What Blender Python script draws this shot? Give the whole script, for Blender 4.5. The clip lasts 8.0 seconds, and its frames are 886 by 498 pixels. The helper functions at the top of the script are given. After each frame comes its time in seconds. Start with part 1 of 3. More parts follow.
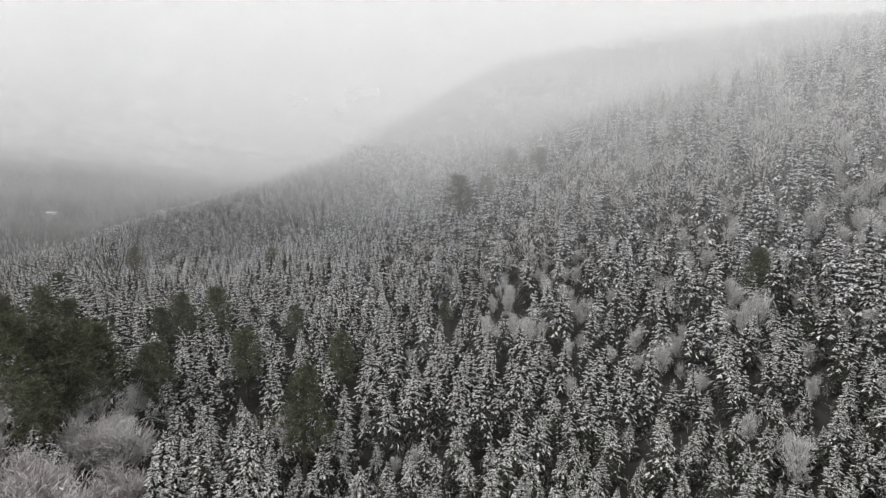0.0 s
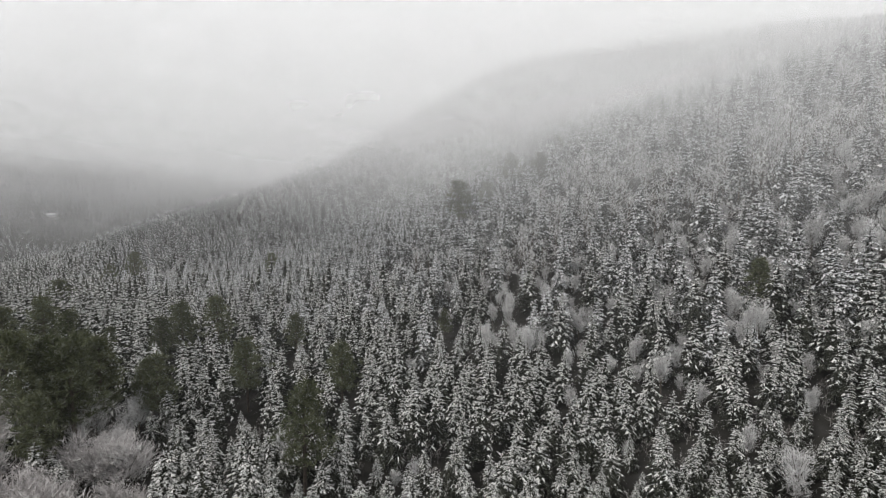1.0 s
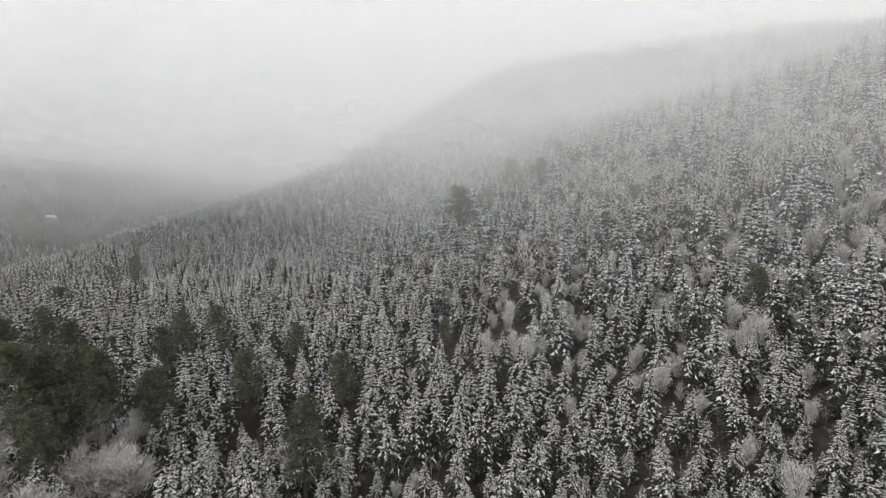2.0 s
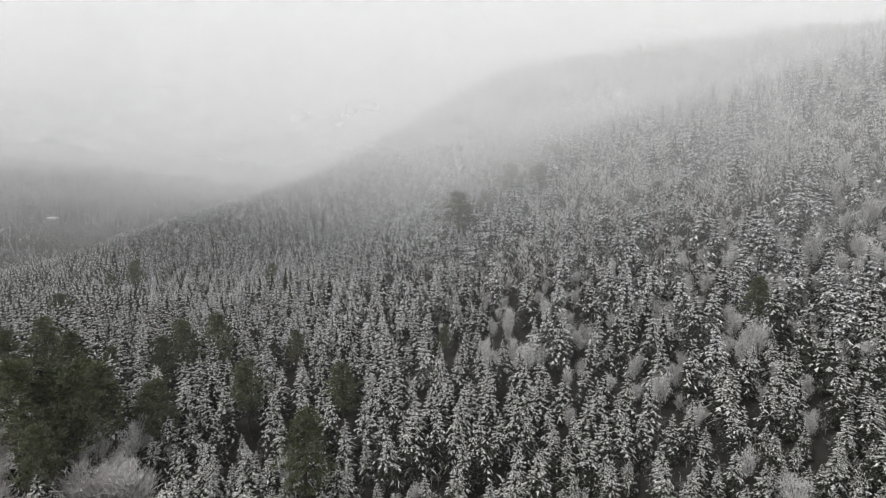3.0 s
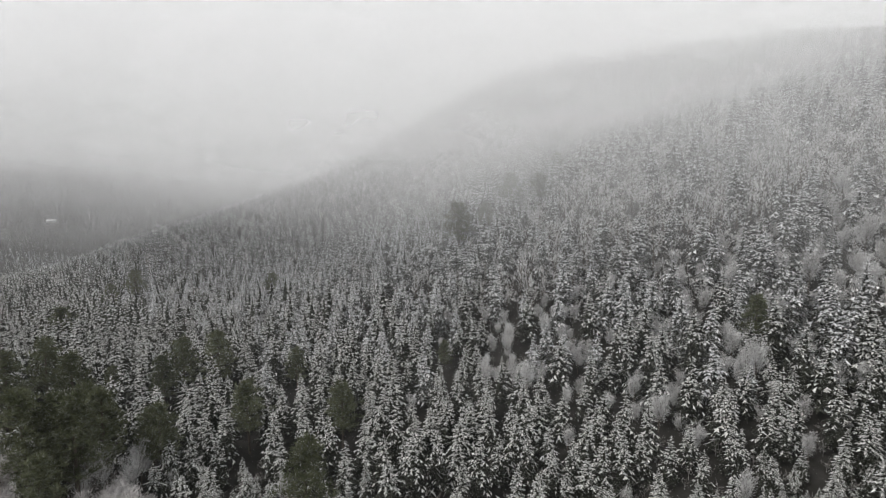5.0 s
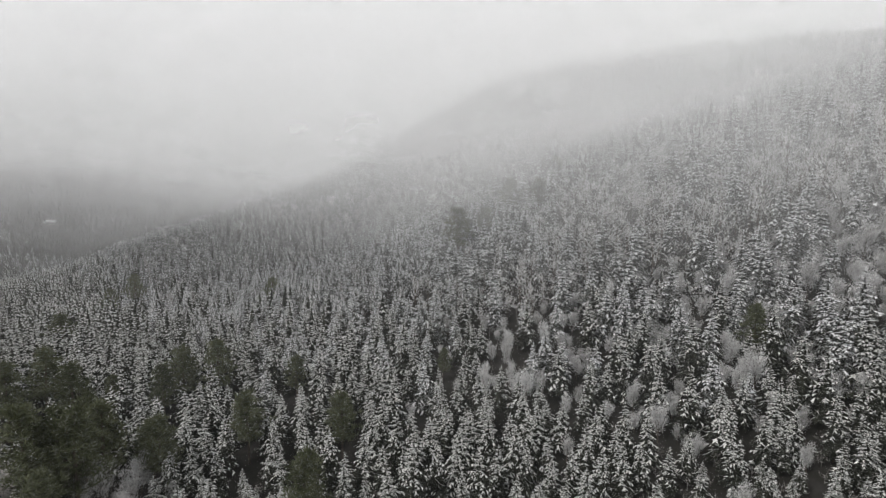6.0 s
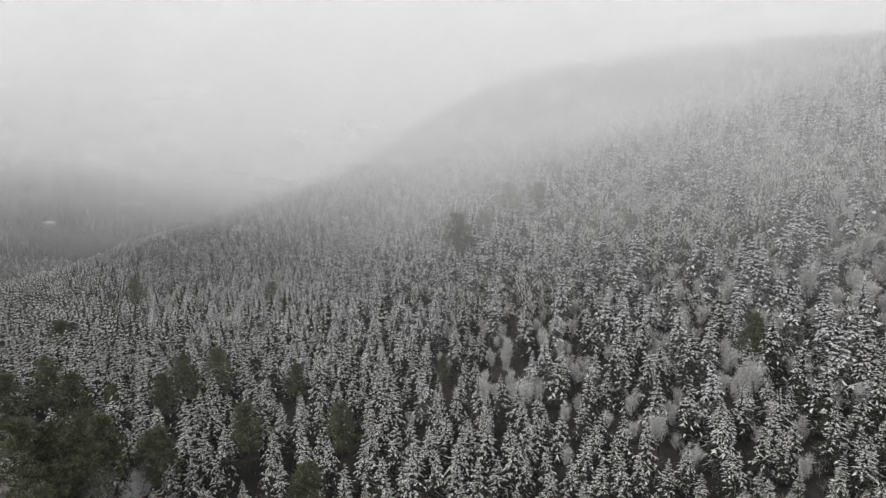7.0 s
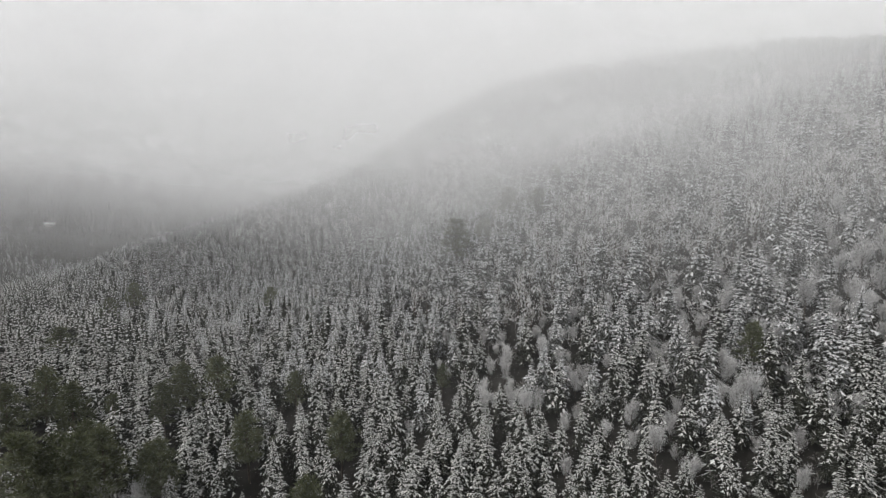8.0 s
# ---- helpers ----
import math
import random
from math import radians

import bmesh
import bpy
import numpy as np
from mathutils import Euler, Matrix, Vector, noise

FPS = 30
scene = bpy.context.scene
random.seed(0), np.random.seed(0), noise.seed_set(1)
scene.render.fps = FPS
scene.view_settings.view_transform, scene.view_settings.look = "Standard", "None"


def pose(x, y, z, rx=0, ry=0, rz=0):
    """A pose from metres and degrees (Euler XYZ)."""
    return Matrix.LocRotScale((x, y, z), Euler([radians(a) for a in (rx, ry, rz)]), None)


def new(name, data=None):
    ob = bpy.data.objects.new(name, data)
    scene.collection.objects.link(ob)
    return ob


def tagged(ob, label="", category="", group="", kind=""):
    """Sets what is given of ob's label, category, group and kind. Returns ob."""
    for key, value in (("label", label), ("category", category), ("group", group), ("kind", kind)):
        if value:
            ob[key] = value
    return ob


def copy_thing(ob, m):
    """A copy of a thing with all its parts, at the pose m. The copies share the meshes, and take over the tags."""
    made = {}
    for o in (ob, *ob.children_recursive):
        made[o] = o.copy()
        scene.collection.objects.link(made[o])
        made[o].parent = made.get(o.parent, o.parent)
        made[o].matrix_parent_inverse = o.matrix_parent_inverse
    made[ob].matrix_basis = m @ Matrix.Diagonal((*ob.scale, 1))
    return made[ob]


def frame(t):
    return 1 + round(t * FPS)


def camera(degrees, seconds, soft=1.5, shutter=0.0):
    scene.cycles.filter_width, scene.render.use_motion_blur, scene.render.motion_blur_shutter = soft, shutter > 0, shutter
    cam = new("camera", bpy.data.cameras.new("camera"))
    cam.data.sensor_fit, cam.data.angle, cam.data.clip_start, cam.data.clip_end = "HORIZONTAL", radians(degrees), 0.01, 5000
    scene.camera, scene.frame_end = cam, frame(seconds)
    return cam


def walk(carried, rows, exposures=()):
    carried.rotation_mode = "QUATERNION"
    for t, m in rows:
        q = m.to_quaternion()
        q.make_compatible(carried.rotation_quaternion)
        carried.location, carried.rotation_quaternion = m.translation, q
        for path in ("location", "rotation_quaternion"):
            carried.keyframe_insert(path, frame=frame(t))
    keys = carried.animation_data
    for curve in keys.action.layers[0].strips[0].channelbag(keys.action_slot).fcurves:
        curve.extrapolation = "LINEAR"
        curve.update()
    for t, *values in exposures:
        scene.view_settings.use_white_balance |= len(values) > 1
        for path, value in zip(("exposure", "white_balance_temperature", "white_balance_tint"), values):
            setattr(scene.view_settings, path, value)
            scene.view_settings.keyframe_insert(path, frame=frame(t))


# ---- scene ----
cam = camera(78.0, 8.0, soft=1.05)
# a drone that climbs straight up beside the slope: seconds, x, y, z, pitch, lean, yaw
PATH = [
    (0.0, 0.00, 0.00, 60.00, -6.13, -0.66, 0.00),
    (0.5, 0.00, 0.03, 61.04, -6.12, -0.65, 0.00),
    (1.0, -0.01, 0.06, 62.09, -6.11, -0.64, 0.00),
    (1.5, -0.02, 0.09, 63.14, -6.10, -0.62, 0.01),
    (3.0, -0.03, 0.13, 66.30, -6.09, -0.58, 0.01),
    (3.5, -0.03, 0.15, 67.36, -6.10, -0.56, 0.01),
    (4.0, -0.02, 0.16, 68.42, -6.11, -0.55, 0.01),
    (4.5, -0.01, 0.17, 69.49, -6.13, -0.54, 0.00),
    (6.0, -0.01, 0.16, 72.75, -6.18, -0.545, -0.07),
    (6.5, -0.02, 0.16, 73.84, -6.19, -0.55, -0.09),
    (7.0, -0.03, 0.16, 74.92, -6.21, -0.555, -0.12),
    (7.5, -0.05, 0.16, 76.00, -6.22, -0.565, -0.15),
    (8.0, -0.08, 0.16, 77.08, -6.235, -0.58, -0.18),
]
walk(cam, [(t, pose(x, y, z, 90 + pitch, lean, yaw)) for t, x, y, z, pitch, lean, yaw in PATH], exposures=[(0.0, 0.17), (8.0, -0.02)])

# ---- light: a closed grey winter sky, with the sun only a broad glow in it ----
SKY, SUN = 0.93, 1.4
SUN_UP, SUN_TURN = 52.0, 240.0
world = bpy.data.worlds.new("winter_sky")
scene.world = world
world.use_nodes = True
wn = world.node_tree
wn.nodes.clear()
w_out = wn.nodes.new("ShaderNodeOutputWorld")
w_bg = wn.nodes.new("ShaderNodeBackground")
w_sky = wn.nodes.new("ShaderNodeTexSky")
w_sky.sky_type = "NISHITA"
w_sky.sun_disc = False
w_sky.sun_elevation = radians(SUN_UP)
w_sky.sun_rotation = radians(SUN_TURN)
w_sky.air_density, w_sky.dust_density = 1.0, 6.0
w_gain = wn.nodes.new("ShaderNodeVectorMath")
w_gain.operation = "SCALE"
w_gain.inputs["Scale"].default_value = 0.08
w_grey = wn.nodes.new("ShaderNodeHueSaturation")
w_grey.inputs["Saturation"].default_value = 0.12
w_mix = wn.nodes.new("ShaderNodeMix")
w_mix.data_type = "RGBA"
w_mix.inputs["Factor"].default_value = 0.8
w_mix.inputs["B"].default_value = (0.985, 0.99, 1.0, 1)
wn.links.new(w_sky.outputs["Color"], w_gain.inputs[0])
wn.links.new(w_gain.outputs["Vector"], w_grey.inputs["Color"])
wn.links.new(w_grey.outputs["Color"], w_mix.inputs["A"])
wn.links.new(w_mix.outputs["Result"], w_bg.inputs["Color"])
w_bg.inputs["Strength"].default_value = SKY
wn.links.new(w_bg.outputs["Background"], w_out.inputs["Surface"])

sun_data = bpy.data.lights.new("sun", "SUN")
sun_data.energy, sun_data.angle, sun_data.color = SUN, radians(24), (1.0, 0.97, 0.93)
sun = new("sun", sun_data)
sun.matrix_world = pose(0, 0, 300, 90 - SUN_UP, 0, 180 - SUN_TURN)
scene.cycles.transparent_max_bounces = 48
# the low cloud: how much it hides in a metre, near the valley floor and high up; its foot, its thickness, its fall to the right; the lean of its layers;
# and its upper edge: rise with distance, rise to the right, softness, what is left above
THIN, THICK = 0.00035, 0.0065
BANK_FLOOR = (26.0, 76.0, 0.05)
LEAN = 0.8
BANK_TOP = (0.20, 0.09, 0.40, 0.6)


# ---- materials ----
def nodes_of(name):
    m = bpy.data.materials.new(name)
    m.use_nodes = True
    t = m.node_tree
    t.nodes.clear()
    out = t.nodes.new("ShaderNodeOutputMaterial")
    return m, t, out


def node(t, kind, **values):
    n = t.nodes.new(kind)
    for key, value in values.items():
        n.inputs[key.replace("_", " ")].default_value = value
    return n


def ramp(t, source, stops):
    r = t.nodes.new("ShaderNodeValToRGB")
    e = r.color_ramp.elements
    while len(e) < len(stops):
        e.new(0.5)
    for el, (at, colour) in zip(e, stops):
        el.position, el.color = at, (*colour, 1)
    t.links.new(source, r.inputs["Fac"])
    return r


def crumbs(t, where, colour, other, scale, lo, hi):
    """Breaks one colour up with crumbs of another."""
    spots = node(t, "ShaderNodeTexNoise", Scale=scale, Detail=4.0, Roughness=0.6)
    t.links.new(where, spots.inputs["Vector"])
    share = t.nodes.new("ShaderNodeMapRange")
    share.inputs["From Min"].default_value, share.inputs["From Max"].default_value = lo, hi
    t.links.new(spots.outputs["Fac"], share.inputs["Value"])
    mix = t.nodes.new("ShaderNodeMix")
    mix.data_type = "RGBA"
    mix.inputs["B"].default_value = (*other, 1)
    t.links.new(share.outputs["Result"], mix.inputs["Factor"])
    t.links.new(colour, mix.inputs["A"])
    return mix.outputs["Result"]


def surface(name, stops, scale, rough=0.9, bump=0.0, bump_scale=8.0, island=0.35, objects=0.25, specular=0.2, dust=None):
    """A grained surface: two scales of noise, a change from piece to piece and one from thing to thing."""
    m, t, out = nodes_of(name)
    bsdf = node(t, "ShaderNodeBsdfPrincipled", Roughness=rough)
    bsdf.inputs["Specular IOR Level"].default_value = specular
    where = t.nodes.new("ShaderNodeTexCoord")
    coarse = node(t, "ShaderNodeTexNoise", Scale=scale, Detail=3.0)
    fine = node(t, "ShaderNodeTexNoise", Scale=scale * 9, Detail=2.0)
    geo = t.nodes.new("ShaderNodeNewGeometry")
    info = t.nodes.new("ShaderNodeObjectInfo")
    t.links.new(where.outputs["Object"], coarse.inputs["Vector"])
    t.links.new(where.outputs["Object"], fine.inputs["Vector"])
    total = None
    parts = ((coarse.outputs["Fac"], 0.8), (fine.outputs["Fac"], 0.5), (geo.outputs["Random Per Island"], island), (info.outputs["Random"], objects))
    for socket, share in parts:
        add = t.nodes.new("ShaderNodeMath")
        add.operation = "MULTIPLY_ADD"
        add.inputs[1].default_value = share
        t.links.new(socket, add.inputs[0])
        if total:
            t.links.new(total, add.inputs[2])
        else:
            add.inputs[2].default_value = 0.5 - 0.5 * sum(s for _, s in parts)
        total = add.outputs[0]
    r = ramp(t, total, stops)
    colour = r.outputs["Color"]
    if dust:
        colour = crumbs(t, where.outputs["Object"], colour, *dust)
    t.links.new(colour, bsdf.inputs["Base Color"])
    if bump:
        grain = node(t, "ShaderNodeTexNoise", Scale=bump_scale, Detail=4.0)
        t.links.new(where.outputs["Object"], grain.inputs["Vector"])
        b = node(t, "ShaderNodeBump", Strength=bump, Distance=0.3)
        t.links.new(grain.outputs["Fac"], b.inputs["Height"])
        t.links.new(b.outputs["Normal"], bsdf.inputs["Normal"])
    t.links.new(bsdf.outputs["BSDF"], out.inputs["Surface"])
    return m


GREEN = [(0.2, (0.008, 0.0088, 0.006)), (0.5, (0.019, 0.0205, 0.0145)), (0.85, (0.052, 0.0545, 0.041))]
NEEDLES = surface("fir_needles", GREEN, 0.5, dust=((0.50, 0.507, 0.475), 3.2, 0.555, 0.80))
# paler copy of the fir needles: frost raised to brighten slope and distance
FROSTED = surface("paler_frosted_needles", GREEN, 0.5, dust=((0.60, 0.61, 0.62), 3.0, 0.485, 0.71))
PINE = surface("pine_needles", [(0.2, (0.040, 0.047, 0.022)), (0.55, (0.085, 0.094, 0.052)), (0.85, (0.155, 0.164, 0.10))], 0.4, dust=((0.34, 0.34, 0.32), 1.4, 0.52, 0.80))
SNOW = surface("snow", [(0.1, (0.55, 0.56, 0.57)), (0.5, (0.78, 0.79, 0.80)), (0.9, (0.88, 0.88, 0.89))], 0.6, rough=0.7, bump=0.4, bump_scale=3.0)
THIN_SNOW = surface("thin_snow_on_needles", [(0.1, (0.555, 0.56, 0.54)), (0.5, (0.785, 0.79, 0.77)), (0.9, (0.875, 0.88, 0.865))], 0.6, rough=0.7, dust=((0.12, 0.123, 0.115), 4.2, 0.50, 0.67))
# paler copy of the thin snow, lifting the slope and distant firs
HIGH_SNOW = surface("paler_snow_on_needles", [(0.1, (0.6, 0.61, 0.62)), (0.5, (0.82, 0.83, 0.84)), (0.9, (0.9, 0.9, 0.91))], 0.6, rough=0.7, dust=((0.13, 0.133, 0.13), 4.2, 0.54, 0.72))
BARK = surface("bark", [(0.2, (0.03, 0.025, 0.02)), (0.8, (0.11, 0.09, 0.075))], 2.0)
TWIGS = surface("frosted_twigs", [(0.15, (0.30, 0.29, 0.285)), (0.5, (0.60, 0.595, 0.59)), (0.85, (0.79, 0.79, 0.79))], 0.5)
BROWN_TWIGS = surface("bare_brown_twigs", [(0.15, (0.05, 0.043, 0.038)), (0.5, (0.15, 0.138, 0.13)), (0.85, (0.40, 0.39, 0.385))], 0.5)
SHRUB_TWIGS = surface("frosted_brown_twigs", [(0.15, (0.22, 0.203, 0.197)), (0.5, (0.49, 0.466, 0.458)), (0.85, (0.72, 0.705, 0.70))], 0.5)
# near black: the shade between the trees is put into the floor colour
FLOOR = surface("shade_dark_floor", [(0.3, (0.014, 0.013, 0.011)), (0.55, (0.024, 0.022, 0.019)), (0.72, (0.04, 0.038, 0.035)), (0.92, (0.14, 0.14, 0.14))], 0.035, bump=0.6, bump_scale=0.8, island=0.0, objects=0.0)
PLASTER = surface("weathered_plaster", [(0.2, (0.30, 0.29, 0.27)), (0.8, (0.46, 0.45, 0.43))], 0.5)
PANE_DARK = surface("dark_window_glass", [(0.2, (0.02, 0.022, 0.025)), (0.8, (0.05, 0.052, 0.055))], 0.5, rough=0.15, specular=0.5)


def mist_material(depth, low, high, y0, seed):
    """Low cloud: white droplets that scatter light both ways, thin over the valley, thicker with height, thin again above the bank, in soft wisps."""
    m, t, out = nodes_of("low_cloud")
    where = t.nodes.new("ShaderNodeTexCoord")
    split = t.nodes.new("ShaderNodeSeparateXYZ")
    t.links.new(where.outputs["Object"], split.inputs["Vector"])

    def span(source, a, b, c, d, smooth=True):
        n = t.nodes.new("ShaderNodeMapRange")
        n.interpolation_type = "SMOOTHSTEP" if smooth else "LINEAR"
        for key, value in (("From Min", a), ("From Max", b), ("To Min", c), ("To Max", d)):
            n.inputs[key].default_value = value
        t.links.new(source, n.inputs["Value"])
        return n.outputs["Result"]

    def maths(operation, a, b):
        n = t.nodes.new("ShaderNodeMath")
        n.operation = operation
        for k, v in ((0, a), (1, b)):
            if isinstance(v, (int, float)):
                n.inputs[k].default_value = v
            else:
                t.links.new(v, n.inputs[k])
        return n.outputs[0]

    lower = BANK_FLOOR[0] + 0.4 * max(0.0, 190.0 - y0)
    near = 0.2 * max(0.0, 230.0 - y0) / 140.0
    west = maths("MULTIPLY", maths("MINIMUM", split.outputs["X"], 0.0), 0.11 + near)
    east = maths("MULTIPLY", maths("MAXIMUM", split.outputs["X"], 0.0), BANK_FLOOR[2] + near)
    level = maths("ADD", split.outputs["Z"], maths("ADD", west, east))
    rise = span(level, lower, lower + BANK_FLOOR[1], low, high)
    above = maths("SUBTRACT", split.outputs["Z"], maths("MULTIPLY", split.outputs["X"], BANK_TOP[1]))
    edge = BANK_TOP[0] + 0.05 * math.sin(seed * 2.4)
    top = span(above, 60 + edge * y0, 60 + (edge + BANK_TOP[2]) * y0, 1.0, BANK_TOP[3])
    wisps = node(t, "ShaderNodeTexNoise", Scale=0.012, Detail=4.0, Roughness=0.55)
    shift = t.nodes.new("ShaderNodeMapping")
    shift.inputs["Location"].default_value = (seed * 311.0, seed * 97.0, seed * 53.0)
    shift.inputs["Scale"].default_value = (0.6, 1.0, 1.3)
    t.links.new(where.outputs["Object"], shift.inputs["Vector"])
    t.links.new(shift.outputs["Vector"], wisps.inputs["Vector"])
    rough = 0.45 if y0 < 600 else 0.12
    uneven = span(wisps.outputs["Fac"], 0.3, 0.7, 1 - rough, 1 + rough, False)
    thick = maths("MULTIPLY", maths("MULTIPLY", rise, top), maths("MULTIPLY", uneven, -depth))
    cover = maths("SUBTRACT", 1.0, maths("POWER", math.e, thick))
    clear = t.nodes.new("ShaderNodeBsdfTransparent")
    white = (0.975, 0.98, 0.985, 1)
    front = node(t, "ShaderNodeBsdfDiffuse", Color=white)
    back = node(t, "ShaderNodeBsdfTranslucent", Color=white)
    both = node(t, "ShaderNodeMixShader", Fac=0.3)
    t.links.new(front.outputs[0], both.inputs[1])
    t.links.new(back.outputs[0], both.inputs[2])
    mixed = t.nodes.new("ShaderNodeMixShader")
    t.links.new(cover, mixed.inputs["Fac"])
    t.links.new(clear.outputs[0], mixed.inputs[1])
    t.links.new(both.outputs[0], mixed.inputs[2])
    t.links.new(mixed.outputs[0], out.inputs["Surface"])
    return m


# ---- meshes from arrays of triangles ----
def mesh_of(name, verts, tris, materials, which=None):
    me = bpy.data.meshes.new(name)
    verts, tris = np.asarray(verts, np.float32), np.asarray(tris, np.int32)
    me.vertices.add(len(verts))
    me.vertices.foreach_set("co", verts.ravel())
    me.loops.add(len(tris) * 3)
    me.loops.foreach_set("vertex_index", tris.ravel())
    me.polygons.add(len(tris))
    me.polygons.foreach_set("loop_start", np.arange(0, len(tris) * 3, 3, dtype=np.int32))
    for m in materials:
        me.materials.append(m)
    if which is not None:
        me.polygons.foreach_set("material_index", np.asarray(which, np.int32))
    me.update(calc_edges=True)
    me.validate()
    return me


class Soup:
    """Triangles gathered piece by piece."""

    def __init__(self):
        self.v, self.f = [], []

    def add(self, verts, tris):
        n = len(self.v)
        self.v += [tuple(p) for p in verts]
        self.f += [(a + n, b + n, c + n) for a, b, c in tris]

    def arrays(self):
        return np.array(self.v, float).reshape(-1, 3), np.array(self.f, int).reshape(-1, 3)


def tube(soup, a, b, ra, rb, sides=5):
    """A tapered round piece from a to b."""
    a, b = Vector(a), Vector(b)
    q = (b - a).to_track_quat("Z", "Y")
    ring = [q @ Vector((math.cos(k * math.tau / sides), math.sin(k * math.tau / sides), 0)) for k in range(sides)]
    verts = [a + p * ra for p in ring] + [b + p * rb for p in ring] + [b + (b - a).normalized() * rb]
    tris = []
    for k in range(sides):
        j = (k + 1) % sides
        tris += [(k, j, sides + j), (k, sides + j, sides + k), (sides + k, sides + j, 2 * sides)]
    soup.add(verts, tris)


def fir(seed, h, r, whorls, per, fingers, snow_share, rim=5, foot=0.13):
    """A fir: trunk, whorls of flat feathered boughs that sag at their ends, and the snow lying on them. Three soups."""
    rng = random.Random(seed)
    trunk, green, white = Soup(), Soup(), Soup()
    tube(trunk, (0, 0, -1.5), (0, 0, h * 0.9), 0.018 * h, 0.01, rim)
    low = 0.07 * h
    # the dense shaded heart of the crown
    ring = [(math.cos(k * math.tau / 6) * r * 0.5, math.sin(k * math.tau / 6) * r * 0.5, low + rng.uniform(0, 0.05) * h) for k in range(6)]
    green.add(ring + [(0, 0, h * 0.86)], [(k, (k + 1) % 6, 6) for k in range(6)])
    lopsided, facing = rng.uniform(0.0, 0.2), rng.uniform(0, math.tau)
    for i in range(whorls):
        u = (i + 0.5) / whorls
        z0 = low + (h * 0.97 - low) * u
        reach = r * (1 - u) ** 0.68 * rng.uniform(0.82, 1.12) + 0.1
        n = max(3, round(per * (0.5 + 0.5 * (1 - u))))
        turn = rng.uniform(0, math.tau)
        for k in range(n):
            a = turn + (k + rng.uniform(-0.3, 0.3)) * math.tau / n
            length = reach * rng.uniform(0.62, 1.16) * (1 + lopsided * math.cos(a - facing))
            z = z0 + rng.uniform(-0.32, 0.32) * (h - low) / whorls
            lift, sag = rng.uniform(0.1, 0.3) + 0.2 * u, rng.uniform(0.3, 0.58)
            wide = length * rng.uniform(0.22, 0.36) * (8.5 / per) ** 0.5 + 0.08
            ca, sa = math.cos(a), math.sin(a)

            def at(s, side, up):
                x = s * length
                return (x * ca - side * sa, x * sa + side * ca, z + length * (lift * s - sag * s * s) + up)

            # snow thins downward: sheltered low boughs, plus crown shade put into the snow
            bright = max(0.0, min(1.0, (u - 0.27) / 0.43))
            laden = rng.random() < snow_share * (foot + (1.2 - foot) * bright * bright * (3 - 2 * bright))
            snowy = 0.95 if laden else 0.1 + 0.15 * bright
            for g in range(fingers):
                s0, s1 = 0.1 + 0.78 * g / fingers, 0.1 + 0.78 * (g + 1) / fingers
                w = wide * math.sin(math.pi * (0.22 + 0.62 * (g + 0.5) / fingers))
                for sign in (-1, 1):
                    st, side, sink = s1 + rng.uniform(-0.12, 0.14), sign * w * rng.uniform(0.75, 1.3), length * rng.uniform(0.05, 0.16)
                    green.add([at(s0, 0, 0), at(s1, 0, 0), at(st, side, -sink)], [(0, 1, 2)])
                    if g + 1.0 > fingers * 0.3 and rng.random() < snowy:
                        c = rng.uniform(0.7, 1.0)
                        plump = 0.05 + 0.03 * length
                        white.add([at(s0 + rng.uniform(-0.03, 0.1), -0.03 * sign * length, plump), at(min(s1 * rng.uniform(0.93, 1.04), 1.0), -0.03 * sign * length, plump), at(s0 + (st - s0) * c, side * c, 0.05 - sink * c)], [(0, 1, 2)])
            green.add([at(0.82, -0.09 * length, -0.03), at(0.82, 0.09 * length, -0.03), at(1.08, 0, -0.06 * length)], [(0, 1, 2)])
            if fingers > 1 and rng.random() < snowy:
                white.add([at(0.72, -0.08 * length, 0.03), at(0.72, 0.08 * length, 0.03), at(1.0, 0, 0.08)], [(0, 1, 2)])
    # the leader at the very top, with its own cap of snow
    tube(green, (0, 0, h * 0.90), (0, 0, h * 1.02), 0.07, 0.015, 3)
    tube(white, (0.04, 0.03, h * 0.92), (0.02, 0, h * 0.98), 0.11, 0.03, 4)
    return trunk, green, white


def far_fir(seed, h, r, snow_share):
    """A fir seen from far off: four ragged skirts of needles with snow on some of their flaps."""
    rng = random.Random(seed)
    green, white = Soup(), Soup()
    for i in range(4):
        z1, z0 = h * (0.42 + 0.2 * i), h * (0.06 + 0.22 * i)
        rad = r * (1 - 0.23 * i)
        n = 6 if i < 3 else 4
        off = rng.uniform(0, 6)
        for k in range(n):
            a0, a1 = off + k * math.tau / n, off + (k + 0.9) * math.tau / n
            q = rad * rng.uniform(0.7, 1.2)
            tri = [(q * math.cos(a0), q * math.sin(a0), z0 + rng.uniform(-0.06, 0.06) * h), (q * math.cos(a1), q * math.sin(a1), z0 + rng.uniform(-0.06, 0.06) * h), (0, 0, z1)]
            (white if rng.random() < snow_share else green).add(tri, [(0, 1, 2)])
    return Soup(), green, white


